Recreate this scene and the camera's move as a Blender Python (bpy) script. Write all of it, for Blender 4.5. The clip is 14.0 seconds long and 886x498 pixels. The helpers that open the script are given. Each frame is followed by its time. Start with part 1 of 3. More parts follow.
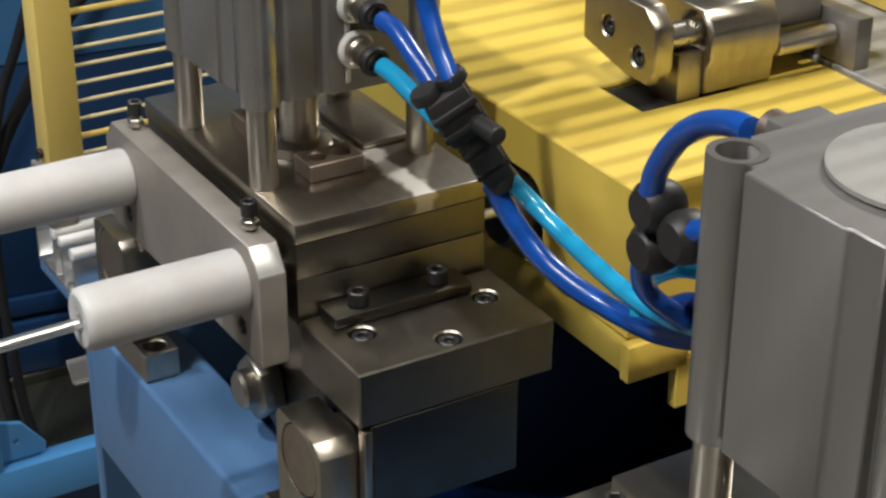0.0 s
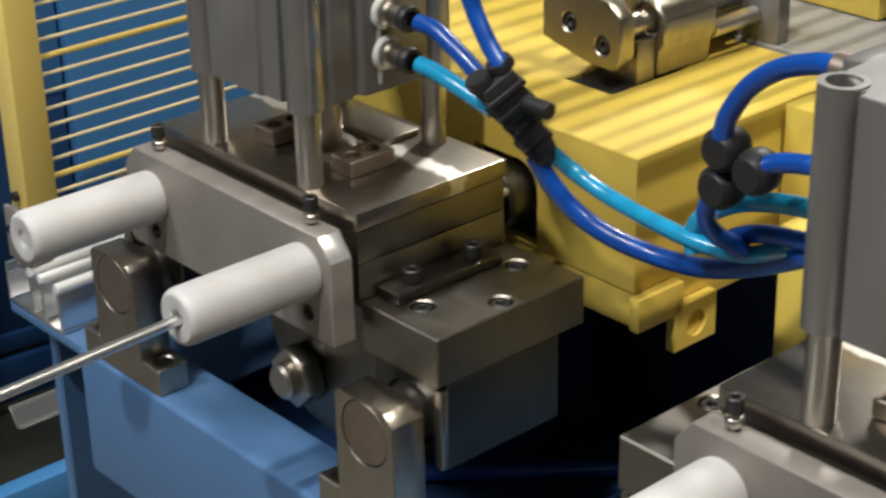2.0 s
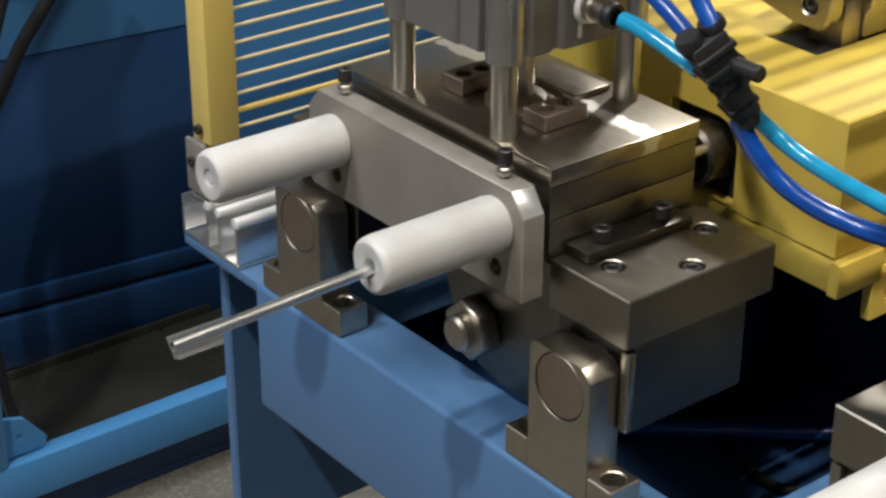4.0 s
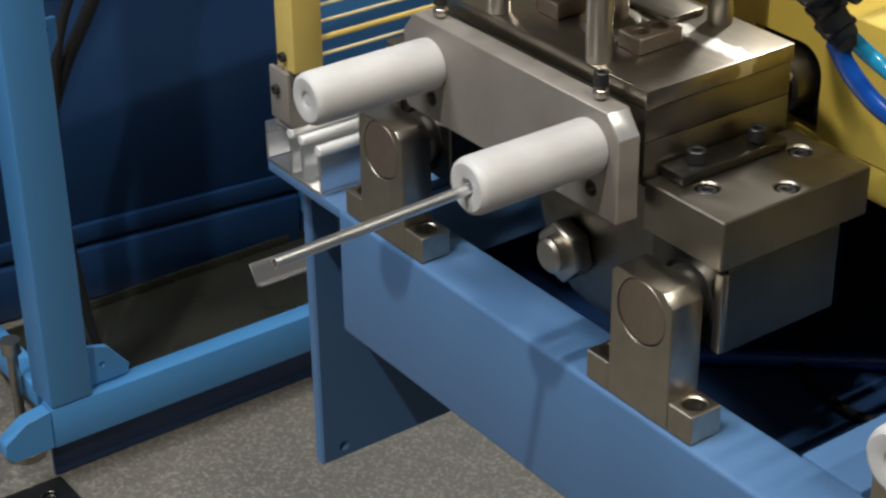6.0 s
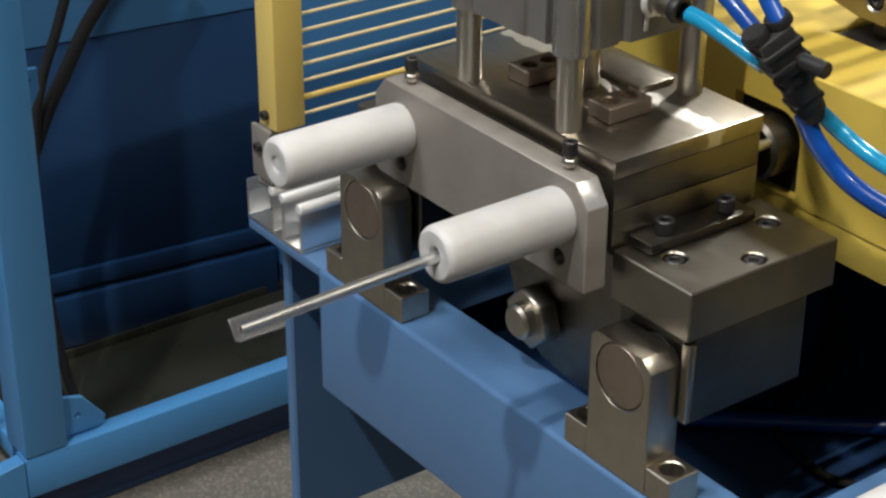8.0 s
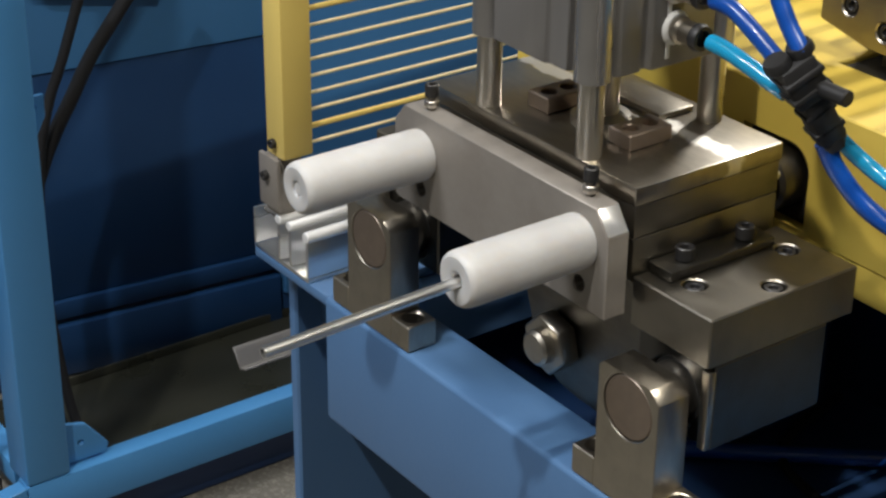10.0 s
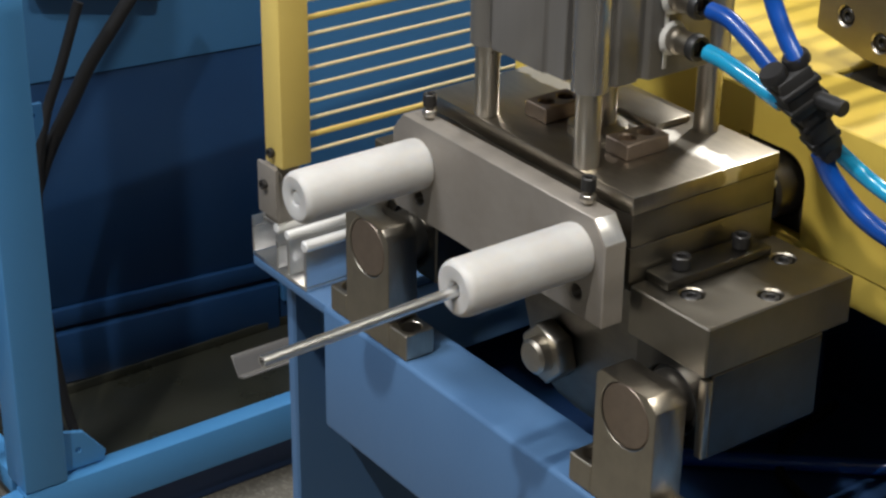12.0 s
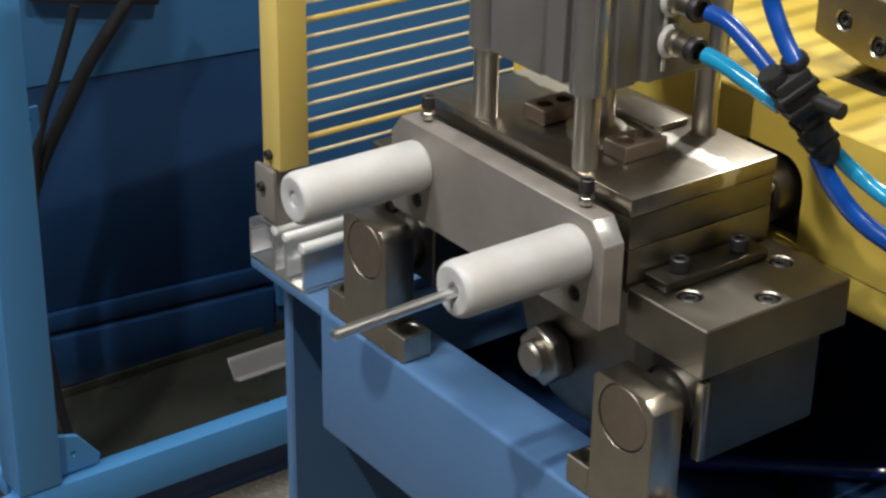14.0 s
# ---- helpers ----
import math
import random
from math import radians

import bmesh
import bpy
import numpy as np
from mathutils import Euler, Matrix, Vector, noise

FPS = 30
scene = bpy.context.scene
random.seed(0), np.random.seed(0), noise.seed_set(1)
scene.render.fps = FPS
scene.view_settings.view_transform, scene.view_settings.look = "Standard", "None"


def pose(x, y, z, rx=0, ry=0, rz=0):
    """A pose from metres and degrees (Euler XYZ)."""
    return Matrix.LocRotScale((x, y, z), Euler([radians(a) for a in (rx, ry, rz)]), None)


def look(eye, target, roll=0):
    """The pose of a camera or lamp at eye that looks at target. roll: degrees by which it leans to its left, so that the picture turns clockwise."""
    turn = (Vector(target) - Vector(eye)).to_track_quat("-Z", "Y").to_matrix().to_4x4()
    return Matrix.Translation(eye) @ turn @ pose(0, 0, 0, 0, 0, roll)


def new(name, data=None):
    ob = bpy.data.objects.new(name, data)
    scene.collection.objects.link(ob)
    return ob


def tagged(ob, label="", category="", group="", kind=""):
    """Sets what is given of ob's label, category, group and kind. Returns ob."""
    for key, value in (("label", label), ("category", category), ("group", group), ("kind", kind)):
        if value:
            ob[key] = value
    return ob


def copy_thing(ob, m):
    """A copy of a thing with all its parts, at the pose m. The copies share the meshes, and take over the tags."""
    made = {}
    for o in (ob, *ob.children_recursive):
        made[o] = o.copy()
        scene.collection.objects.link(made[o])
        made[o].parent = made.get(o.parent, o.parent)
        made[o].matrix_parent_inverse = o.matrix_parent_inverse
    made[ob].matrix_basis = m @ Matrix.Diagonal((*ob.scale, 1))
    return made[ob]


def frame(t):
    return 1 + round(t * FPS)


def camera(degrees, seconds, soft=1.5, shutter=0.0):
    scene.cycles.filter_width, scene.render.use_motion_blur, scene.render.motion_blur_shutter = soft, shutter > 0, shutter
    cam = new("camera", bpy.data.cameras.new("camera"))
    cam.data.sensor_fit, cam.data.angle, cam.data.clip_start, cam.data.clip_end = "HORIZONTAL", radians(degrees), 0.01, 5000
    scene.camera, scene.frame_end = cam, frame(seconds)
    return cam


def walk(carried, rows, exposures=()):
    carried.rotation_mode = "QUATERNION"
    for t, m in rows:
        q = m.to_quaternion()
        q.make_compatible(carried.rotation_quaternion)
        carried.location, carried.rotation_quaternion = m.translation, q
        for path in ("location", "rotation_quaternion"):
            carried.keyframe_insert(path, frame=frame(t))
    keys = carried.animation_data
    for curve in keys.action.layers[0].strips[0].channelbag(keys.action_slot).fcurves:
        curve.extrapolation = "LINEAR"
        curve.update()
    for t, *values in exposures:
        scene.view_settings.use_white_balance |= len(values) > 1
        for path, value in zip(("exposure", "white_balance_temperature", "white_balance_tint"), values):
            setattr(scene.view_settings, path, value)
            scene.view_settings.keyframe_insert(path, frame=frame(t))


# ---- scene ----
cam = camera(27.00, 14.0, soft=2.5, shutter=0.4)
walk(cam, [
    (0, look((0.9318, -0.3791, 1.5189), (-0.0630, 0.2117, 0.9262), 0.12)),
    (0.5, look((0.9447, -0.4079, 1.5231), (-0.0362, 0.2091, 0.9339), -1.01)),
    (1, look((0.9946, -0.4332, 1.5387), (0.0098, 0.1785, 0.9505), -1.65)),
    (1.5, look((0.9599, -0.5132, 1.5376), (0.0028, 0.1531, 0.9632), -1.90)),
    (2, look((0.9135, -0.6079, 1.5277), (0.0276, 0.1631, 0.9702), -1.33)),
    (2.5, look((0.8840, -0.6494, 1.5378), (0.0039, 0.1155, 0.9630), -1.03)),
    (3, look((0.8735, -0.6610, 1.5375), (-0.0160, 0.0877, 0.9558), -0.43)),
    (3.5, look((0.8632, -0.6605, 1.5329), (-0.0353, 0.0754, 0.9488), 0.10)),
    (4, look((0.8566, -0.6568, 1.5292), (-0.0525, 0.0577, 0.9351), 0.18)),
    (4.2, look((0.8561, -0.6556, 1.5230), (-0.0609, 0.0474, 0.9272), 0.05)),
    (6.3, look((0.8621, -0.6688, 1.5288), (-0.0614, -0.0106, 0.8932), -0.80)),
    (6.5, look((0.8622, -0.6676, 1.5293), (-0.0615, -0.0098, 0.8935), -0.75)),
    (7, look((0.8635, -0.6695, 1.5306), (-0.0593, -0.0055, 0.9002), -0.38)),
    (7.5, look((0.8633, -0.6700, 1.5336), (-0.0619, 0.0063, 0.9199), 0.09)),
    (8, look((0.8602, -0.6695, 1.5375), (-0.0668, 0.0133, 0.9337), 0.30)),
    (8.5, look((0.8561, -0.6680, 1.5357), (-0.0750, 0.0167, 0.9405), 0.43)),
    (9, look((0.8556, -0.6699, 1.5362), (-0.0780, 0.0167, 0.9473), 0.64)),
    (11.5, look((0.8580, -0.6728, 1.5391), (-0.0789, 0.0146, 0.9562), 0.53)),
    (12, look((0.8591, -0.6746, 1.5402), (-0.0768, 0.0157, 0.9591), 0.68)),
    (12.5, look((0.8627, -0.6775, 1.5415), (-0.0725, 0.0163, 0.9635), 0.66)),
    (13, look((0.8646, -0.6793, 1.5420), (-0.0706, 0.0156, 0.9654), 0.70)),
    (13.5, look((0.8622, -0.6808, 1.5408), (-0.0728, 0.0159, 0.9659), 0.88)),
    (14, look((0.8598, -0.6786, 1.5367), (-0.0756, 0.0168, 0.9610), 1.01)),
])

# ---- world and light ----
world = bpy.data.worlds.new("hall_air")
scene.world = world
world.use_nodes = True
world.node_tree.nodes["Background"].inputs[0].default_value = (0.75, 0.85, 1.0, 1)
world.node_tree.nodes["Background"].inputs[1].default_value = 0.10


def lamp(name, eye, target, watts, size, size_y, colour):
    d = bpy.data.lights.new(name, "AREA")
    d.shape, d.size, d.size_y, d.energy, d.color = "RECTANGLE", size, size_y, watts, colour
    ob = new(name, d)
    ob.matrix_world = look(eye, target)
    return ob


lamp("ceiling_lamp_front", (0.68, -1.7, 4.2), (-0.3, 0.1, 0.8), 84, 0.10, 0.10, (1.0, 0.965, 0.91))
lamp("ceiling_lamp_side", (1.9, 0.05, 4.2), (0.15, 0.05, 1.08), 92, 0.6, 0.006, (1.0, 0.95, 0.84))
# Added source that brightens the top plate's streak; no lamp is known here.
lamp("added_band_light", (-1.5, 4.1, 4.2), (0.08, 0.1, 1.067), 125, 0.5, 0.3, (1.0, 0.97, 0.92))
# Fill added for the side frame and cabinets, not a known lamp.
lamp("added_left_fill", (-0.9, -2.6, 4.4), (-1.3, 0.2, 0.6), 118, 1.2, 0.4, (0.92, 0.95, 1.0))
scene.view_settings.exposure = 0.0


# ---- materials ----
def material(name, colour, rough=0.5, metal=0.0, second=None, scale=20.0, stretch=(1, 1, 1), bump=0.0, bump_scale=300.0,
             rough_var=0.0, stain=None, stain_scale=6.0, coat=0.0, sss=0.0, transmission=0.0):
    m = bpy.data.materials.new(name)
    m.use_nodes = True
    nt = m.node_tree
    b = nt.nodes["Principled BSDF"]
    b.inputs["Roughness"].default_value, b.inputs["Metallic"].default_value = rough, metal
    b.inputs["Coat Weight"].default_value = coat
    if sss:
        b.inputs["Subsurface Weight"].default_value = sss
        b.inputs["Subsurface Radius"].default_value = (0.006, 0.005, 0.004)
        b.inputs["Subsurface Scale"].default_value = 1.0
    if transmission:
        b.inputs["Transmission Weight"].default_value = transmission
    co = nt.nodes.new("ShaderNodeTexCoord")
    mp = nt.nodes.new("ShaderNodeMapping")
    mp.inputs["Scale"].default_value = stretch
    nt.links.new(co.outputs["Object"], mp.inputs["Vector"])
    n = nt.nodes.new("ShaderNodeTexNoise")
    n.inputs["Scale"].default_value, n.inputs["Detail"].default_value, n.inputs["Roughness"].default_value = scale, 6, 0.6
    nt.links.new(mp.outputs[0], n.inputs["Vector"])
    ramp = nt.nodes.new("ShaderNodeMapRange")
    ramp.inputs[1].default_value, ramp.inputs[2].default_value = 0.3, 0.7
    nt.links.new(n.outputs["Fac"], ramp.inputs[0])
    mix = nt.nodes.new("ShaderNodeMix")
    mix.data_type = "RGBA"
    mix.inputs[6].default_value = (*colour, 1)
    mix.inputs[7].default_value = (*(second or [c * 0.8 for c in colour]), 1)
    nt.links.new(ramp.outputs[0], mix.inputs[0])
    out = mix.outputs[2]
    if stain:
        s = nt.nodes.new("ShaderNodeTexNoise")
        s.inputs["Scale"].default_value, s.inputs["Detail"].default_value = stain_scale, 4
        nt.links.new(co.outputs["Object"], s.inputs["Vector"])
        r2 = nt.nodes.new("ShaderNodeMapRange")
        r2.inputs[1].default_value, r2.inputs[2].default_value, r2.inputs[4].default_value = 0.5, 0.75, 0.7
        nt.links.new(s.outputs["Fac"], r2.inputs[0])
        mix2 = nt.nodes.new("ShaderNodeMix")
        mix2.data_type = "RGBA"
        mix2.inputs[7].default_value = (*stain, 1)
        nt.links.new(r2.outputs[0], mix2.inputs[0])
        nt.links.new(out, mix2.inputs[6])
        out = mix2.outputs[2]
    nt.links.new(out, b.inputs["Base Color"])
    if rough_var:
        r3 = nt.nodes.new("ShaderNodeMapRange")
        r3.inputs[1].default_value, r3.inputs[2].default_value = 0.3, 0.7
        r3.inputs[3].default_value, r3.inputs[4].default_value = max(0.02, rough - rough_var), rough + rough_var
        nt.links.new(n.outputs["Fac"], r3.inputs[0])
        nt.links.new(r3.outputs[0], b.inputs["Roughness"])
    if bump:
        n2 = nt.nodes.new("ShaderNodeTexNoise")
        n2.inputs["Scale"].default_value, n2.inputs["Detail"].default_value = bump_scale, 3
        nt.links.new(mp.outputs[0], n2.inputs["Vector"])
        bp = nt.nodes.new("ShaderNodeBump")
        bp.inputs["Strength"].default_value, bp.inputs["Distance"].default_value = bump, 0.001
        nt.links.new(n2.outputs["Fac"], bp.inputs["Height"])
        nt.links.new(bp.outputs[0], b.inputs["Normal"])
    return m


STEEL = material("ground_steel", (0.46, 0.42, 0.355), 0.36, 1.0, (0.38, 0.347, 0.293), 45, (1, 3, 1), 0.025, 300, 0.06, (0.27, 0.235, 0.19), 9)
STEEL_WORN = material("worn_steel", (0.265, 0.243, 0.205), 0.38, 1.0, (0.235, 0.216, 0.182), 30, (1, 2, 1), 0.03, 300, 0.05, (0.2, 0.18, 0.15), 12)
STEEL_DARK = material("oiled_steel", (0.19, 0.176, 0.15), 0.36, 1.0, (0.15, 0.138, 0.118), 40, (1, 1, 2), 0.03, 250, 0.05)
OXIDE = material("blackened_steel", (0.11, 0.108, 0.10), 0.36, 1.0, (0.10, 0.092, 0.08), 40, (1, 1, 1), 0.08, 250, 0.06)
CHROME = material("polished_rod", (0.6, 0.57, 0.51), 0.3, 1.0, (0.54, 0.505, 0.45), 40, (1, 1, 0.2), 0.02, 300, 0.05)
ALU = material("anodised_aluminium", (0.31, 0.282, 0.252), 0.52, 0.5, (0.285, 0.26, 0.232), 60, (1, 1, 1), 0.05, 500, 0.06, (0.245, 0.218, 0.192), 22)
ALU_CAST = material("grey_cylinder_body", (0.205, 0.196, 0.186), 0.4, 0.45, (0.183, 0.175, 0.166), 40, (1, 1, 0.1), 0.04, 400, 0.04)
ALU_TUBE = material("drawn_grey_tube", (0.36, 0.347, 0.332), 0.3, 0.8, (0.33, 0.318, 0.305), 40, (1, 1, 0.1), 0.03, 400, 0.05)
ALU_BRIGHT = material("bright_aluminium", (0.8, 0.8, 0.79), 0.3, 1.0, (0.74, 0.74, 0.74), 50, (1, 0.1, 1), 0.0, 200, 0.04)
ALU_LIP = material("whitened_lip_aluminium", (0.9, 0.9, 0.89), 0.36, 0.35, (0.82, 0.82, 0.82), 50, (1, 0.1, 1), 0.0, 200, 0.04)
ALU_CHAMFER = material("highlit_chamfer", (0.86, 0.85, 0.83), 0.42, 0.85, (0.78, 0.77, 0.75), 80, (1, 6, 1), 0.03, 400, 0.04)
ALU_PALE = material("pale_aluminium", (0.30, 0.293, 0.272), 0.5, 0.1, (0.27, 0.263, 0.245), 50, (1, 1, 1), 0.04, 400, 0.05)
COPPER = material("worn_bronze", (0.34, 0.27, 0.215), 0.42, 0.9, (0.28, 0.225, 0.185), 60, (1, 1, 1), 0.08, 300, 0.06)
TUBE = material("drawn_tube", (0.9, 0.9, 0.89), 0.3, 1.0, (0.82, 0.82, 0.81), 60, (6, 0.3, 6), 0.03, 300, 0.05)
NYLON = material("white_nylon", (0.53, 0.526, 0.52), 0.5, 0.0, (0.48, 0.472, 0.465), 35, (1, 1, 1), 0.08, 400, 0.06, (0.46, 0.44, 0.425), 24, sss=0.5)
BLACK = material("black_oxide", (0.018, 0.018, 0.02), 0.38, 0.3, (0.03, 0.028, 0.026), 60)
PLASTIC = material("black_plastic", (0.012, 0.012, 0.012), 0.48, 0.0, (0.018, 0.017, 0.017), 50, (1, 1, 1), 0.06, 500)
BLUE = material("light_blue_paint", (0.074, 0.165, 0.325), 0.46, 0.0, (0.082, 0.175, 0.335), 12, (1, 1, 1), 0.12, 260, 0.06, (0.068, 0.148, 0.295), 5)
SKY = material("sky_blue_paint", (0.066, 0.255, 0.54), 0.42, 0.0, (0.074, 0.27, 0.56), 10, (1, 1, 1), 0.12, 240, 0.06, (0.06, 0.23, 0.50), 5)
NAVY = material("dark_blue_paint", (0.008, 0.036, 0.105), 0.42, 0.0, (0.011, 0.044, 0.12), 8, (1, 1, 1), 0.12, 200, 0.06)
PANEL = material("blue_cabinet_paint", (0.04, 0.15, 0.33), 0.45, 0.0, (0.045, 0.16, 0.35), 6, (1, 1, 1), 0.1, 180, 0.06)
YELLOW = material("yellow_paint", (0.67, 0.495, 0.085), 0.5, 0.0, (0.63, 0.46, 0.08), 15, (1, 1, 1), 0.1, 200, 0.06, (0.62, 0.43, 0.08), 7)
PALE = material("pale_yellow_paint", (0.70, 0.53, 0.15), 0.45, 0.0, (0.66, 0.50, 0.14), 15, (1, 1, 1), 0.1, 200, 0.06, (0.6, 0.44, 0.12), 7)
CREAM = material("cream_bar_paint", (0.74, 0.67, 0.42), 0.45, 0.0, (0.70, 0.62, 0.36), 25, (1, 1, 1), 0.05, 200)
HOSE = material("dark_blue_hose", (0.004, 0.065, 0.33), 0.28, 0.0, (0.004, 0.055, 0.30), 20, coat=0.25)
HOSE_LIGHT = material("light_blue_hose", (0.01, 0.28, 0.50), 0.22, 0.0, (0.01, 0.25, 0.46), 20, coat=0.5)
TAPE = material("thread_tape", (0.8, 0.8, 0.78), 0.6)
DARK = material("recess_shade", (0.012, 0.011, 0.01), 0.7)
OIL = material("oily_tray", (0.022, 0.023, 0.016), 0.32, 0.0, (0.032, 0.032, 0.024), 9, (1, 1, 1), 0.1, 60, 0.1)
RUBBER = material("black_rubber", (0.02, 0.02, 0.02), 0.6)
WALL = material("hall_wall", (0.50, 0.51, 0.52), 0.8, 0.0, (0.45, 0.46, 0.47), 2, stain=(0.38, 0.38, 0.38), stain_scale=0.6)
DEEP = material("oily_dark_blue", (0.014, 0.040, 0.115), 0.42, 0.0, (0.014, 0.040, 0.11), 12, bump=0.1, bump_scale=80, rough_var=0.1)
STRAP = material("black_cable", (0.003, 0.003, 0.004), 0.8)


def terrazzo():
    m = bpy.data.materials.new("worn_terrazzo")
    m.use_nodes = True
    nt = m.node_tree
    b = nt.nodes["Principled BSDF"]
    b.inputs["Roughness"].default_value = 0.5
    co = nt.nodes.new("ShaderNodeTexCoord")
    v = nt.nodes.new("ShaderNodeTexVoronoi")
    v.inputs["Scale"].default_value = 230
    nt.links.new(co.outputs["Object"], v.inputs["Vector"])
    ramp = nt.nodes.new("ShaderNodeValToRGB")
    sep = nt.nodes.new("ShaderNodeSeparateColor")
    nt.links.new(v.outputs["Color"], sep.inputs[0])
    nt.links.new(sep.outputs[0], ramp.inputs[0])
    e = ramp.color_ramp.elements
    e[0].position, e[0].color = 0.0, (0.17, 0.156, 0.128, 1)
    e[1].position, e[1].color = 1.0, (0.31, 0.29, 0.245, 1)
    mid = e.new(0.55)
    mid.color = (0.19, 0.178, 0.15, 1)
    n = nt.nodes.new("ShaderNodeTexNoise")
    n.inputs["Scale"].default_value, n.inputs["Detail"].default_value = 4, 8
    nt.links.new(co.outputs["Object"], n.inputs["Vector"])
    mix = nt.nodes.new("ShaderNodeMix")
    mix.data_type, mix.blend_type = "RGBA", "MULTIPLY"
    mix.inputs[0].default_value = 0.5
    nt.links.new(ramp.outputs[0], mix.inputs[6])
    nt.links.new(n.outputs["Fac"], mix.inputs[7])
    nt.links.new(mix.outputs[2], b.inputs["Base Color"])
    return m


TERRAZZO = terrazzo()


def highlight_band():
    """Ground steel with a light streak across it, a highlight put into the colour."""
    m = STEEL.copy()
    m.name = "ground_steel_with_painted_streak"
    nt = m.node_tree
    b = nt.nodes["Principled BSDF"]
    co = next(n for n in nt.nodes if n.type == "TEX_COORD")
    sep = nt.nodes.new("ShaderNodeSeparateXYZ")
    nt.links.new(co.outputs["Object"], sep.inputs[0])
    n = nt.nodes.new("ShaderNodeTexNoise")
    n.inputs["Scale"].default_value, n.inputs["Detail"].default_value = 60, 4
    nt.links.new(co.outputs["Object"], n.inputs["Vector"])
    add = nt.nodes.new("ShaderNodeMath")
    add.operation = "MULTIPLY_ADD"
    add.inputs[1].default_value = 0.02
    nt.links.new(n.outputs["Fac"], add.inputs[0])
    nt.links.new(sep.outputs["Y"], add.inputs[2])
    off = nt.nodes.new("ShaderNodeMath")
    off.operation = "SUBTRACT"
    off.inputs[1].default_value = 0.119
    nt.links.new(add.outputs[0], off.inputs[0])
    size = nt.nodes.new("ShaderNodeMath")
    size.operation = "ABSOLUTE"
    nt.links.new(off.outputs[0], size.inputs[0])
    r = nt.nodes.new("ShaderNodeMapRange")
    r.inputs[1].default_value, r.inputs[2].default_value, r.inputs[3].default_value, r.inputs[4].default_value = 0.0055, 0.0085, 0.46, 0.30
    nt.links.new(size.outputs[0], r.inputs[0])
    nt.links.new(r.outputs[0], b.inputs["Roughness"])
    streak = nt.nodes.new("ShaderNodeMapRange")
    streak.inputs[1].default_value, streak.inputs[2].default_value, streak.inputs[3].default_value, streak.inputs[4].default_value = 0.0055, 0.0085, 1.0, 0.0
    nt.links.new(size.outputs[0], streak.inputs[0])
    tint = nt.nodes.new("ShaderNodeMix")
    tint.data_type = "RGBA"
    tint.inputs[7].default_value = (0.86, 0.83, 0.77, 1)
    nt.links.new(streak.outputs[0], tint.inputs[0])
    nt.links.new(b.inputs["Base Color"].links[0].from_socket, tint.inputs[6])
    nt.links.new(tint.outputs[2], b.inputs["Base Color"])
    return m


BAND = highlight_band()


# ---- mesh helpers ----
def mesh_of(name, bm, mat, smooth=35):
    bmesh.ops.recalc_face_normals(bm, faces=bm.faces)
    me = bpy.data.meshes.new(name)
    bm.to_mesh(me)
    bm.free()
    me.materials.append(mat)
    me.shade_smooth()
    me.set_sharp_from_angle(angle=radians(smooth))
    return me


def part(name, bm, mat, parent, label="", at=None):
    ob = new(name, mesh_of(name, bm, mat))
    if parent is not None:
        ob.parent = parent
    if at is not None:
        ob.matrix_basis = at
    if label:
        tagged(ob, label)
    return ob


def thing(name, label, category, group="", kind="", at=None):
    ob = new(name)
    if at is not None:
        ob.matrix_basis = at
    return tagged(ob, label, category, group, kind)


def bevel(bm, width, angle=35, segments=1, above=None):
    bm.normal_update()
    edges = [e for e in bm.edges if len(e.link_faces) == 2 and e.calc_face_angle(0) > radians(angle)]
    if above is not None:
        edges = [e for e in edges if all(v.co.z > above for v in e.verts)]
    if edges and width:
        bmesh.ops.bevel(bm, geom=edges, offset=width, segments=segments, affect="EDGES", profile=0.5, clamp_overlap=True)


def box(x0, x1, y0, y1, z0, z1, soft=0.001, segments=2, bm=None):
    one = bmesh.new()
    bmesh.ops.create_cube(one, size=1, matrix=Matrix.LocRotScale(((x0 + x1) / 2, (y0 + y1) / 2, (z0 + z1) / 2), None, (x1 - x0, y1 - y0, z1 - z0)))
    bevel(one, soft, 35, segments)
    return joined(bm, one)


def joined(bm, one):
    if bm is None:
        return one
    me = bpy.data.meshes.new("piece")
    one.to_mesh(me)
    one.free()
    bm.from_mesh(me)
    bpy.data.meshes.remove(me)
    return bm


TURN = {"x": Matrix.Rotation(radians(90), 4, "Y"), "y": Matrix.Rotation(radians(-90), 4, "X"), "z": Matrix()}


def lathe(profile, axis="z", at=(0, 0, 0), sides=32, bm=None):
    """A turned solid: (radius, height) pairs along the axis from the point at."""
    one = bmesh.new()
    m = Matrix.Translation(at) @ TURN[axis]
    rings = []
    for r, h in profile:
        if r < 1e-6:
            rings.append([one.verts.new(m @ Vector((0, 0, h)))])
        else:
            rings.append([one.verts.new(m @ Vector((r * math.cos(a), r * math.sin(a), h))) for a in [2 * math.pi * k / sides for k in range(sides)]])
    for a, b in zip(rings, rings[1:]):
        for k in range(sides):
            j = (k + 1) % sides
            if len(a) == 1 and len(b) == 1:
                continue
            if len(a) == 1:
                one.faces.new((a[0], b[k], b[j]))
            elif len(b) == 1:
                one.faces.new((a[k], a[j], b[0]))
            else:
                one.faces.new((a[k], a[j], b[j], b[k]))
    return joined(bm, one)


def rod(r, length, axis="z", at=(0, 0, 0), sides=32, soft=0.0008, bm=None):
    return lathe([(0, 0), (r - soft, 0), (r, soft), (r, length - soft), (r - soft, length), (0, length)], axis, at, sides, bm)


